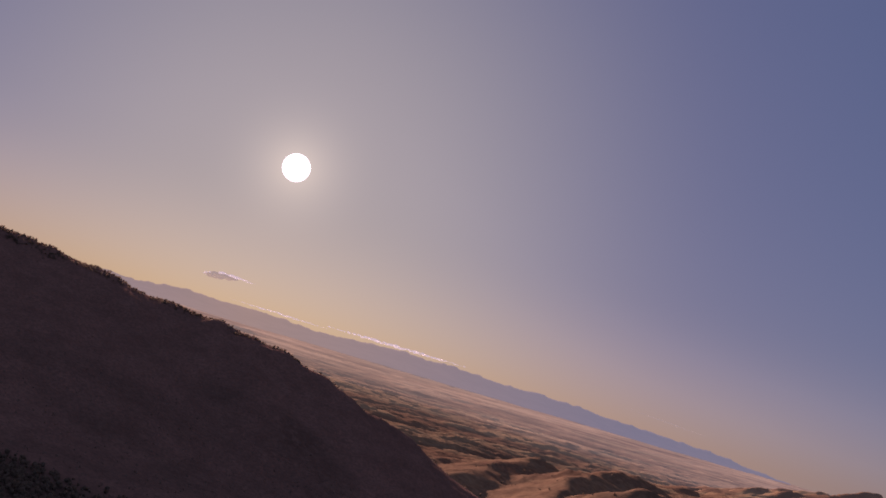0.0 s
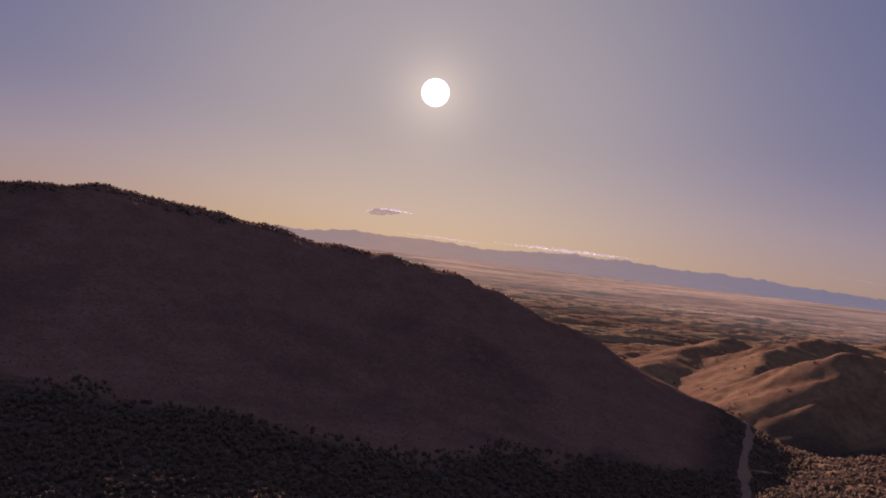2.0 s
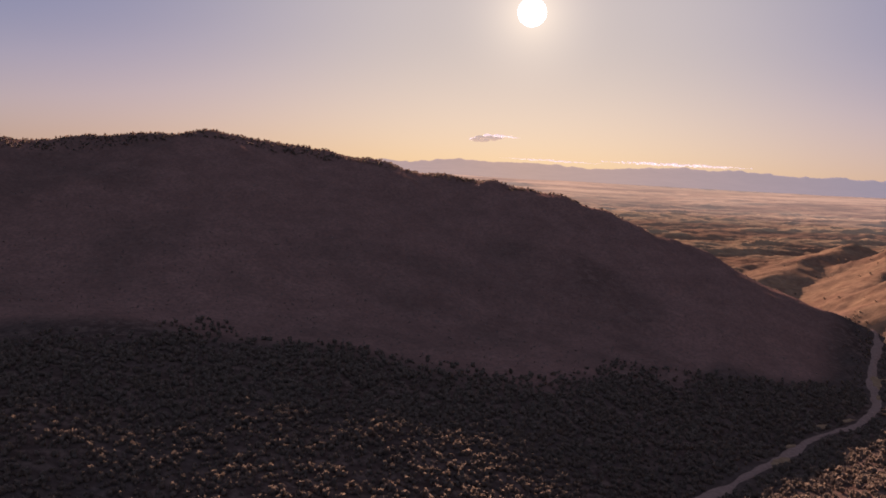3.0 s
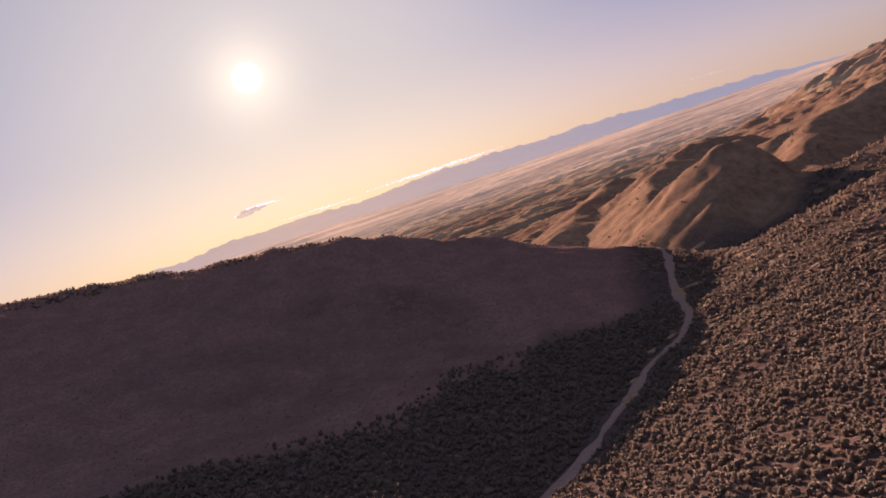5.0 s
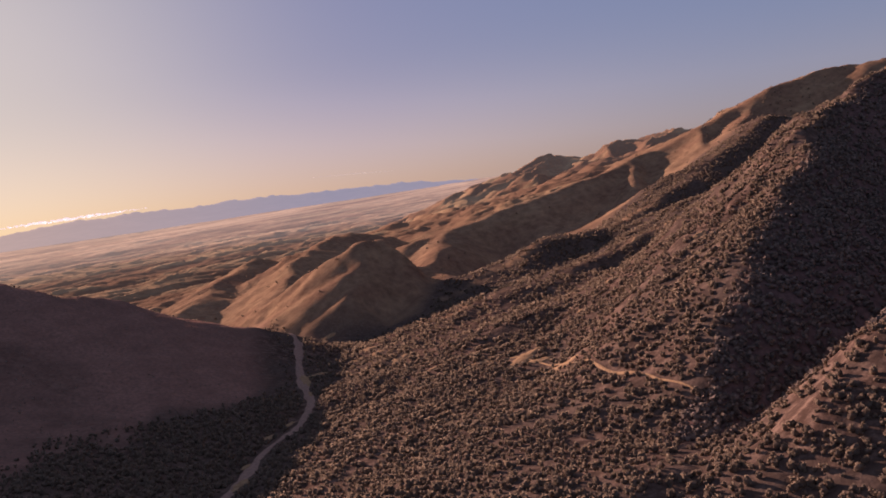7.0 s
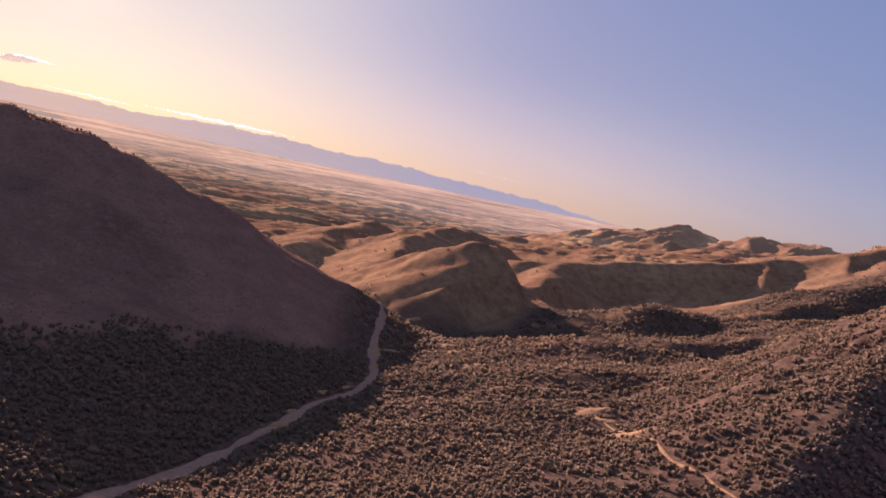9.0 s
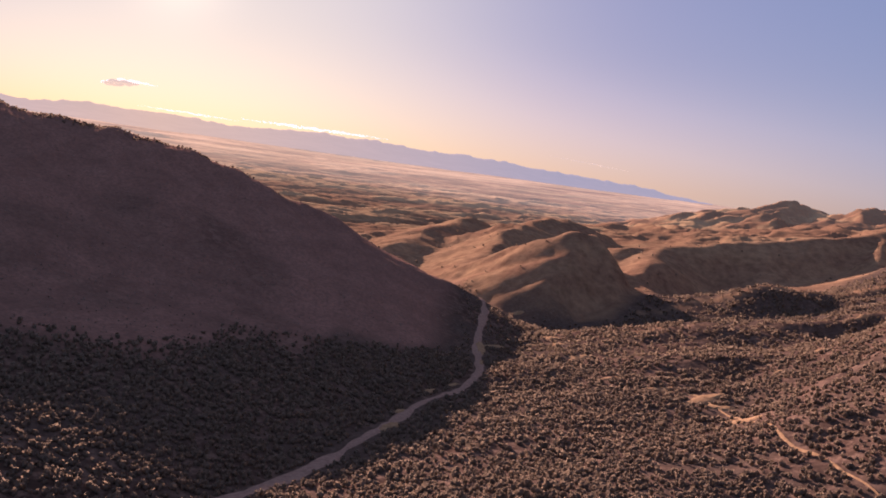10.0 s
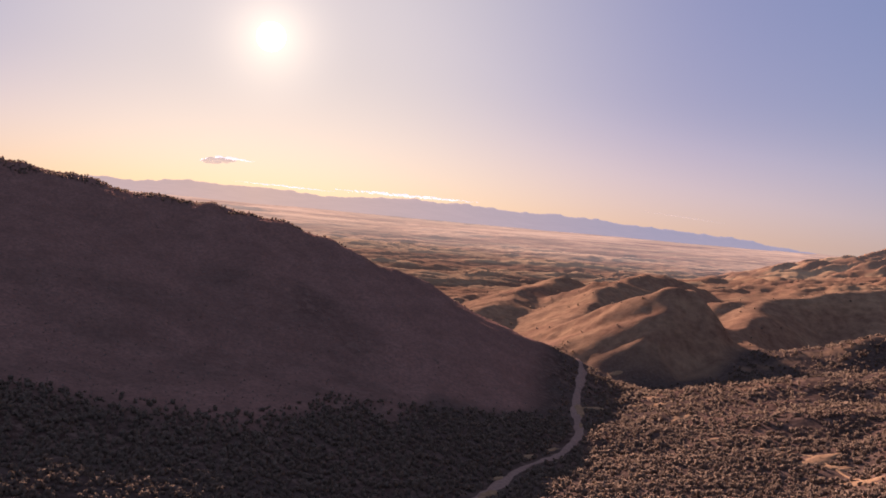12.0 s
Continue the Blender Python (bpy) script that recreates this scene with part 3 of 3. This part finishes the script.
def clothe(me, x, y):
    """Layers that tell where scrub, grass, lightened woodland floor and the open plain's swells lie."""
    r, az = np.hypot(x, y), np.degrees(np.arctan2(x, y))
    patch = fbm(x, y, 130, 3, 5)
    scrub = np.clip((900 + 60 * patch - r) / 120, 0, 1) * np.where(az > 19.5, np.clip((np.interp(az, SCRUB_AZ, SCRUB_R) + 15 - r) / 40, 0, 1), 1.0)
    mountain = np.clip((az - 43 + 3 * patch) / 4, 0, 1) * np.clip((1400 - r) / 150, 0, 1)
    grass = np.clip((r - np.where(az > 19.5, np.interp(az, SCRUB_AZ, SCRUB_R), 820) + 40 * patch) / 60, 0, 1)
    spur = np.min([along(x, y, pts)[0] for pts in SPUR_LINES], axis=0)
    grass = np.maximum(grass, np.clip((9 + 6 * patch - spur) / 6, 0, 1) * (r > 500))
    add_layer(me, "scrub", np.maximum(scrub, 0.75 * mountain))
    add_layer(me, "grass", grass)
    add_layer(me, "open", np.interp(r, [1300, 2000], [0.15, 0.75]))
    # the swells once more as colour, for their light and shade
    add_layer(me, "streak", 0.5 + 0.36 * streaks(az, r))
    rim_d, rim_side, _ = along(x, y, GULLY_RIM)
    add_layer(me, "grove", (rim_side < 0) * np.clip((rim_d - 3) / 10, 0, 1) * np.clip((160 - rim_d) / 20, 0, 1) * np.clip((r - 325) / 15, 0, 1))
    road_d, road_side, _ = along(x, y, FLOW_LINE)
    face = np.clip((r - np.interp(az, FACE_AZ, FACE_R) + 16 * patch) / 30, 0, 1)
    add_layer(me, "wood", np.clip((fbm(x, y, 60, 3, 6) * 0.4 + 1.0), 0, 1) * (road_side > 0) * np.clip((road_d - 18) / 20, 0, 1) * face * np.clip((960 - r) / 80, 0, 1) * (az < 22))


def build_ground():
    radii = np.concatenate([[0.02, 40, 80, 120], np.geomspace(150, SPLIT, 330)])
    me, x, y, z = sheet("ground", radii, GROUND)
    clothe(me, x, y)
    tagged(new("ground", me), "dry brown scrub-covered hills and valley floor", "ground", kind="structure")
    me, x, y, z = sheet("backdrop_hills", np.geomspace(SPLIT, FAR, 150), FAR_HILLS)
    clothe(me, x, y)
    haze_layers(me, x, y)
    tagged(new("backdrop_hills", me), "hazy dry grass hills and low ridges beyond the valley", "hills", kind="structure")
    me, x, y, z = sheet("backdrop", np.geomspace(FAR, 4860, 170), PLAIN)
    # swells as painted light and dark bands
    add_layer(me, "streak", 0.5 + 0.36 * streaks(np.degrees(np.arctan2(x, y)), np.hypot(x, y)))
    haze_layers(me, x, y)
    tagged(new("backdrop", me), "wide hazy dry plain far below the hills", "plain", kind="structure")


build_ground()


def build_range():
    az = np.arange(-45, 48, 0.12)
    el = np.interp(az, [-45, -28, -9, -4, 0, 4, 8, 12.5, 17, 21, 26, 30, 34, 48], [-0.2, -0.35, 0.0, 0.2, 0.35, 0.2, 0.45, 0.5, 0.4, 0.3, 0.15, -0.1, -0.4, -0.6])
    rough = 0.11 * fbm(az, az * 0 + 3.0, 2.2, 5, 91, 0.6) + 0.05 * fbm(az, az * 0 + 9.0, 0.5, 3, 95)
    top = 4720 * np.tan(np.radians(el)) + EYE
    radii = np.concatenate([np.linspace(4120, 4720, 25), [4740, 4780, 4840]])
    drop = np.concatenate([np.linspace(1, 0, 25) ** 0.85, [0.2, 0.6, 1.0]])[:, None]
    rr, aa = np.meshgrid(radii, np.radians(az), indexing="ij")
    x, y = rr * np.sin(aa), rr * np.cos(aa)
    foot = EYE - np.interp(az, [-45, 0, 12, 24, 48], [52, 62, 76, 92, 95])
    z = top[None, :] + (foot - top)[None, :] * drop + 4720 * np.tan(np.radians(rough))[None, :] * (1 - drop) ** 7 + 4 * fbm(x, y, 200, 4, 33) * drop * (1 - drop)
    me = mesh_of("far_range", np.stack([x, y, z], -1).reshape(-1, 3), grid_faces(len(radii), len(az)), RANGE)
    # strongest haze emission, warmest towards the sun
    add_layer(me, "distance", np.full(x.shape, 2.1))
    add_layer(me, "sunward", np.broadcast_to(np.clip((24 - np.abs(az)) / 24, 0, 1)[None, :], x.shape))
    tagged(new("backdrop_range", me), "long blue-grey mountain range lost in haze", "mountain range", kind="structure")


build_range()


# ---------------------------------------------------------------- road and tracks
def fine_line(pts, step):
    pts = [Vector(p) for p in pts]
    out = []
    for i in range(len(pts) - 1):
        p0, p1, p2, p3 = pts[max(i - 1, 0)], pts[i], pts[i + 1], pts[min(i + 2, len(pts) - 1)]
        n = max(2, int((p2 - p1).length / step))
        for j in range(n):
            t = j / n
            out.append(0.5 * ((2 * p1) + (p2 - p0) * t + (2 * p0 - 5 * p1 + 4 * p2 - p3) * t * t + (3 * p1 - p0 - 3 * p2 + p3) * t ** 3))
    return np.array([tuple(p) for p in out] + [tuple(pts[-1])])


def ribbon(name, pts, width, mat, lift, seed):
    c = fine_line(pts, 4.0)
    tan = np.gradient(c, axis=0)
    tan /= np.linalg.norm(tan, axis=1)[:, None]
    nor = np.stack([-tan[:, 1], tan[:, 0]], 1)
    cols = np.linspace(-0.5, 0.5, 5)
    w = width * (1 + 0.55 * fbm(c[:, 0], c[:, 1], 16, 3, seed))
    rows = c[:, None, :] + nor[:, None, :] * cols[None, :, None] * w[:, None, None]
    z = land(rows[..., 0], rows[..., 1])
    z = z + lift - 0.5 * (np.abs(cols) > 0.45)[None, :]
    return mesh_of(name, np.concatenate([rows, z[..., None]], -1).reshape(-1, 3), grid_faces(len(c), 5)[:, ::-1], mat)


tagged(new("road", ribbon("road", ROAD_LINE, 6.0, ROAD, 0.5, 3)), "pale winding gravel road along the valley floor", "road", kind="structure")
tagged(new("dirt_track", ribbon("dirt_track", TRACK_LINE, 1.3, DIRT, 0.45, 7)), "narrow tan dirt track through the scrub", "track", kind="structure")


def bare_patch(px, py, l, b, t, seed):
    ang = np.linspace(0, 2 * np.pi, 28, endpoint=False)
    rings = np.array([0.05, 0.4, 0.75, 1.0])
    edge = 0.5 * (1 + 0.35 * fbm(3 * np.cos(ang) + seed, 3 * np.sin(ang), 1.5, 3, seed))
    u = rings[:, None] * edge[None] * l * np.cos(ang)[None]
    v = rings[:, None] * edge[None] * b * np.sin(ang)[None]
    x = px + u * math.cos(radians(t)) - v * math.sin(radians(t))
    y = py + u * math.sin(radians(t)) + v * math.cos(radians(t))
    z = land(x, y) + 0.60 - 0.7 * (rings[:, None] > 0.9)
    me = mesh_of("bare_ground", np.stack([x, y, z], -1).reshape(-1, 3), grid_faces(4, len(ang), True)[:, ::-1], DIRT)
    tagged(new("bare_ground", me), "bare patch of pale tan dirt among the scrub", "clearing", kind="structure")


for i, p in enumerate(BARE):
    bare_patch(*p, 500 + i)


# ---------------------------------------------------------------- scrub
def crown_shape(rng, leaves, size, core=True):
    """A shrub one unit wide and about one high: a rough core and tilted leaf sprays round it, as vertices and triangles."""
    bm = bmesh.new()
    if core:
        bmesh.ops.create_icosphere(bm, subdivisions=1, radius=0.32, matrix=Matrix.Translation((0, 0, 0.42)) @ Matrix.Diagonal((1.1, 1.1, 1.25, 1)))
        for v in bm.verts:
            v.co += Vector((rng.uniform(-1, 1), rng.uniform(-1, 1), rng.uniform(-1, 1))) * 0.05
    lobes = [(rng.uniform(0, 6.28), rng.uniform(0.05, 0.26), rng.uniform(0.35, 0.8)) for _ in range(5)]
    for i in range(leaves):
        a, d, h = lobes[i % 5]
        c = Vector((d * math.cos(a), d * math.sin(a), h - 0.4 * d))
        way = Vector((rng.gauss(0, 1), rng.gauss(0, 1), rng.gauss(0.25, 0.8))).normalized()
        c += way * rng.uniform(0.10, 0.26)
        c.z = max(c.z, 0.08)
        side = way.cross(Vector((rng.gauss(0, 1), rng.gauss(0, 1), rng.gauss(0, 1)))).normalized()
        up = (side.cross(way) + way * rng.uniform(-0.6, 0.8)).normalized()
        w, l = size * rng.uniform(0.6, 1.2), size * rng.uniform(0.7, 1.4)
        quad = [bm.verts.new(c + side * w * p + up * l * q) for p, q in ((-0.5, -0.6), (0.55, -0.35), (0.4, 0.6), (-0.35, 0.7))]
        bm.faces.new(quad[:3])
        bm.faces.new((quad[0], quad[2], quad[3]))
    bm.verts.index_update()
    out = np.array([tuple(v.co) for v in bm.verts]), np.array([[v.index for v in f.verts] for f in bm.faces])
    bm.free()
    return out


def scatter(name, xy, size, kinds, rng, label, mat=None):
    z = land(xy[:, 0], xy[:, 1])
    pick = rng.integers(0, len(kinds), len(xy))
    turn = rng.uniform(0, 2 * np.pi, len(xy))
    tall = size * rng.uniform(0.65, 1.1, len(xy))
    vs, fs, base = [], [], 0
    for k, (v, f) in enumerate(kinds):
        s = np.nonzero(pick == k)[0]
        c, n = np.cos(turn[s])[:, None], np.sin(turn[s])[:, None]
        px = (v[None, :, 0] * c - v[None, :, 1] * n) * size[s][:, None] + xy[s, 0][:, None]
        py = (v[None, :, 0] * n + v[None, :, 1] * c) * size[s][:, None] + xy[s, 1][:, None]
        pz = v[None, :, 2] * tall[s][:, None] + z[s][:, None] - 0.25
        vs.append(np.stack([px, py, pz], -1).reshape(-1, 3))
        fs.append((f[None] + (base + np.arange(len(s)) * len(v))[:, None, None]).reshape(-1, 3))
        base += len(s) * len(v)
    me = mesh_of(name, np.concatenate(vs), np.concatenate(fs), mat or LEAF, smooth=False)
    tagged(new(name, me), label, "shrubs", kind="stuff")


def field(rng, az0, az1, r0, r1, spacing):
    area = 0.5 * radians(az1 - az0) * (r1 ** 2 - r0 ** 2)
    n = int(area / spacing ** 2)
    r = np.sqrt(rng.uniform(r0 ** 2, r1 ** 2, n))
    a = np.radians(rng.uniform(az0, az1, n))
    return np.stack([r * np.sin(a), r * np.cos(a)], 1)


def on_face(xy):
    """Whether a place lies on the wooded hill's steep side."""
    d, side, _ = along(xy[:, 0], xy[:, 1], FLOW_LINE)
    reach, az = np.hypot(xy[:, 0], xy[:, 1]), np.degrees(np.arctan2(xy[:, 0], xy[:, 1]))
    blur = 24 * fbm(xy[:, 0], xy[:, 1], 40, 3, 77) + 22 * lattice((xy[:, 0] * 7).astype(np.int64), (xy[:, 1] * 7).astype(np.int64), 5)
    return (side > 0) & (d + 0.4 * blur > 16) & (reach + blur > np.interp(az, FACE_AZ, FACE_R)) & (reach < 800)


def in_gully(x, y):
    """Whether a place lies on the shaded wall below the gully's rim."""
    gap, side, _ = along(x, y, GULLY_RIM)
    return (side < 0) & (gap > 4) & (gap < 150) & (np.hypot(x, y) > 330)


def thin(xy, rng, open_ground=0.62):
    x, y = xy[:, 0], xy[:, 1]
    road = along(x, y, ROAD_LINE)[0]
    track = along(x, y, TRACK_LINE)[0]
    patch = fbm(x * 0.5, y, 17, 3, 301)
    keep = (road > 4.3) & (track > 1.15) & ((patch + rng.uniform(-0.9, 0.9, len(x)) > -open_ground - 0.2) | (x < np.interp(y, [p[1] for p in FLOW_LINE], [p[0] for p in FLOW_LINE])))
    for px, py, l, b, t in BARE:
        u = (x - px) * math.cos(radians(t)) + (y - py) * math.sin(radians(t))
        v = (y - py) * math.cos(radians(t)) - (x - px) * math.sin(radians(t))
        keep &= (u / l) ** 2 + (v / b) ** 2 > 0.3
    # broken pale soil on the mountain's sunny flank
    keep &= (np.degrees(np.arctan2(x, y)) < 30) | (fbm(x * 0.45, y, 8, 3, 311) + rng.normal(0, 0.12, len(x)) < 0.56)
    spur = np.min([along(x, y, pts)[0] for pts in SPUR_LINES], axis=0)
    # unbroken growth on the shaded wall of the gully
    keep |= in_gully(x, y)
    keep &= (spur + rng.normal(0, 3, len(x)) > 6) | (rng.uniform(0, 1, len(x)) < 0.4)
    # the steep shaded face carries thinner and lower growth than its crest
    keep &= ~on_face(xy) | (rng.uniform(0, 1, len(x)) < 0.15)
    return xy[keep]


def part(name, verts, faces, mat, parent, label=""):
    ob = new(name, mesh_of(name, verts, faces, mat, smooth=False))
    ob.parent = parent
    return tagged(ob, label)


def juniper(seed):
    """One juniper, a metre wide: a forked tapered stem and a crown of leaf sprays."""
    rng = random.Random(seed)
    root = new("juniper_bush")
    bm = bmesh.new()
    for i in range(4):
        a = i * 1.57 + rng.uniform(-0.5, 0.5)
        lean = rng.uniform(0.15, 0.45) if i else 0.05
        axis = Vector((math.cos(a) * lean, math.sin(a) * lean, 1)).normalized()
        m = axis.to_track_quat("Z", "Y").to_matrix().to_4x4()
        bmesh.ops.create_cone(bm, cap_ends=True, segments=6, radius1=0.055 if i == 0 else 0.035, radius2=0.012, depth=0.75, matrix=m @ Matrix.Translation((0, 0, 0.30)))
    bmesh.ops.triangulate(bm, faces=bm.faces)
    bm.verts.index_update()
    part("trunk", [tuple(v.co) for v in bm.verts], [[v.index for v in f.verts] for f in bm.faces], BARK, root)
    bm.free()
    part("crown", *crown_shape(rng, 90, 0.19), LEAF, root)
    return tagged(root, "low rounded brown-green juniper bush on dry ground", "bush", "junipers on the valley floor")


def build_junipers(xy, rng):
    kinds = [juniper(40 + i) for i in range(5)]
    z = land(xy[:, 0], xy[:, 1])
    for i, (x, y) in enumerate(xy):
        size = rng.uniform(1.8, 3.4)
        m = pose(float(x), float(y), float(z[i]) - 0.1, 0, 0, float(rng.uniform(0, 360))) @ Matrix.Diagonal((size, size, size * rng.uniform(0.75, 1.15), 1))
        if i < len(kinds):
            kinds[i].matrix_basis = m
        else:
            ob = copy_thing(kinds[i % len(kinds)], Matrix())
            ob.matrix_basis = m


def build_scrub():
    rng = np.random.default_rng(7)
    pr = random.Random(5)
    near_kinds = [crown_shape(pr, 15, 0.30) for _ in range(8)]
    mid_kinds = [crown_shape(pr, 9, 0.38) for _ in range(8)]
    far_kinds = [crown_shape(pr, 9, 0.52, False) for _ in range(8)]
    xy = thin(field(rng, -32, 56, 190, 400, 2.3), rng)
    single = (np.hypot(xy[:, 0], xy[:, 1] - 20) < 330) & (xy[:, 0] > 40) & (np.degrees(np.arctan2(xy[:, 0], xy[:, 1])) < 47) & (np.hypot(xy[:, 0], xy[:, 1]) > 235)
    order = np.nonzero(single)[0][::max(1, int(single.sum() / 290))][:290]
    build_junipers(xy[order], rng)
    xy = np.delete(xy, order, axis=0)
    grove = [xy[in_gully(xy[:, 0], xy[:, 1])]]
    xy = xy[~in_gully(xy[:, 0], xy[:, 1])]
    scatter("valley_scrub", xy, 1.6 + 1.8 * rng.uniform(0, 1, len(xy)) ** 1.5, near_kinds, rng, "dense brown-green juniper scrub over the valley floor")
    xy = thin(field(rng, -34, 56, 400, 640, 2.5), rng)
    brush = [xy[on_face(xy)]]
    xy = xy[~on_face(xy)]
    grove.append(xy[in_gully(xy[:, 0], xy[:, 1])])
    xy = xy[~in_gully(xy[:, 0], xy[:, 1])]
    scatter("middle_scrub", xy, (1.7 + 1.8 * rng.uniform(0, 1, len(xy)) ** 1.6), mid_kinds, rng, "brown-green juniper scrub along the valley road")
    xy = thin(field(rng, -36, 56, 640, 1300, 3.3), rng)
    bearing = np.degrees(np.arctan2(xy[:, 0], xy[:, 1]))
    reach = np.hypot(xy[:, 0], xy[:, 1])
    xy = xy[(bearing < 19.5) & (reach < 890) | (bearing >= 19.5) & (reach < np.interp(bearing, SCRUB_AZ, SCRUB_R) + rng.normal(0, 12, len(xy)))]
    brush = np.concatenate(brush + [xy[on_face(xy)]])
    xy = xy[~on_face(xy)]
    grove = np.concatenate(grove + [xy[in_gully(xy[:, 0], xy[:, 1])]])
    xy = xy[~in_gully(xy[:, 0], xy[:, 1])]
    scatter("gully_trees", grove, rng.uniform(2.2, 3.8, len(grove)), mid_kinds, rng, "dense evergreen trees on the gully wall, coloured darker for its shade", PINE)
    scatter("face_scrub", brush, rng.uniform(0.5, 1.0, len(brush)), far_kinds, rng, "low scrub over the steep hillside, lightened to lift its shade", LEAF_LIFTED)
    scatter("hillside_scrub", xy, np.where(xy[:, 0] < 0.38 * xy[:, 1], 0.72, 1.0) * rng.uniform(1.5, 3.0, len(xy)), far_kinds, rng, "dark juniper scrub over the distant hillsides")
    xy = field(rng, 46, 54, 1180, 1500, 12.0)
    scatter("mountain_scrub", xy, rng.uniform(1.2, 2.6, len(xy)), far_kinds, rng, "thin juniper scrub high on the mountain")
    xy = field(rng, 15, 45, 850, 1400, 42)
    scatter("sparse_scrub", xy, rng.uniform(1.2, 3.0, len(xy)), far_kinds, rng, "scattered dark bushes on the dry grass hills")


build_scrub()


# ---------------------------------------------------------------- clouds
def cloud(az0, az1, el0, el1, thick, n, seed, label, mat, stretch=2.5, dist=4700.0):
    """A bank of flat puffs between two bearings."""
    rng = random.Random(seed)
    bm = bmesh.new()
    for i in range(n):
        t = (i + rng.uniform(0, 1)) / n
        az = radians(az0 + (az1 - az0) * t)
        swell = math.sin(math.pi * min(max(t, 0.06), 0.94)) ** 0.6
        el = radians(el0 + (el1 - el0) * t + rng.uniform(-0.35, 0.5) * thick * swell)
        size = dist * radians(thick) * rng.uniform(0.35, 0.8) * swell
        d = dist + rng.uniform(-40, 40)
        m = Matrix.Translation((d * math.sin(az), d * math.cos(az), EYE + d * math.tan(el))) @ Matrix.Rotation(-az, 4, "Z") @ Matrix.Diagonal((size * stretch * rng.uniform(0.6, 1.4), size, size * rng.uniform(0.35, 0.8), 1))
        bmesh.ops.create_icosphere(bm, subdivisions=2, radius=1.0, matrix=m)
    for v in bm.verts:
        v.co.z += 3.0 * noise.noise(v.co * 0.04)
    for f in bm.faces:
        f.smooth = True
    me = bpy.data.meshes.new("cloud")
    bm.to_mesh(me)
    bm.free()
    me.materials.append(mat)
    tagged(new("backdrop_cloud", me), label, "cloud", kind="structure")


cloud(-3.2, -1.3, 1.52, 1.74, 0.27, 30, 3, "small ragged backlit cloud low in the sky", DIM_CLOUD, 1.5, 4640.0)
# brighter glowing copy behind the grey one paints its sunlit rim
cloud(-3.3, -1.1, 1.56, 1.80, 0.34, 30, 4, "torn edge of the small backlit cloud, glowing as its sunlit rim", CLOUD, 1.3)
cloud(-1.4, -0.3, 1.80, 1.78, 0.07, 14, 6, "thin bright tail of the small backlit cloud", CLOUD, 2.2)
cloud(4.6, 13.2, 0.64, 0.70, 0.15, 90, 5, "long white cloud bank along the far range", CLOUD, 1.5)
cloud(-1.4, 4.6, 0.55, 0.50, 0.07, 60, 8, "thin bright streak of cloud above the horizon", CLOUD)
cloud(22.8, 27.6, 1.12, 0.86, 0.075, 40, 12, "faint grey wisp of cloud above the far range", DIM_CLOUD)
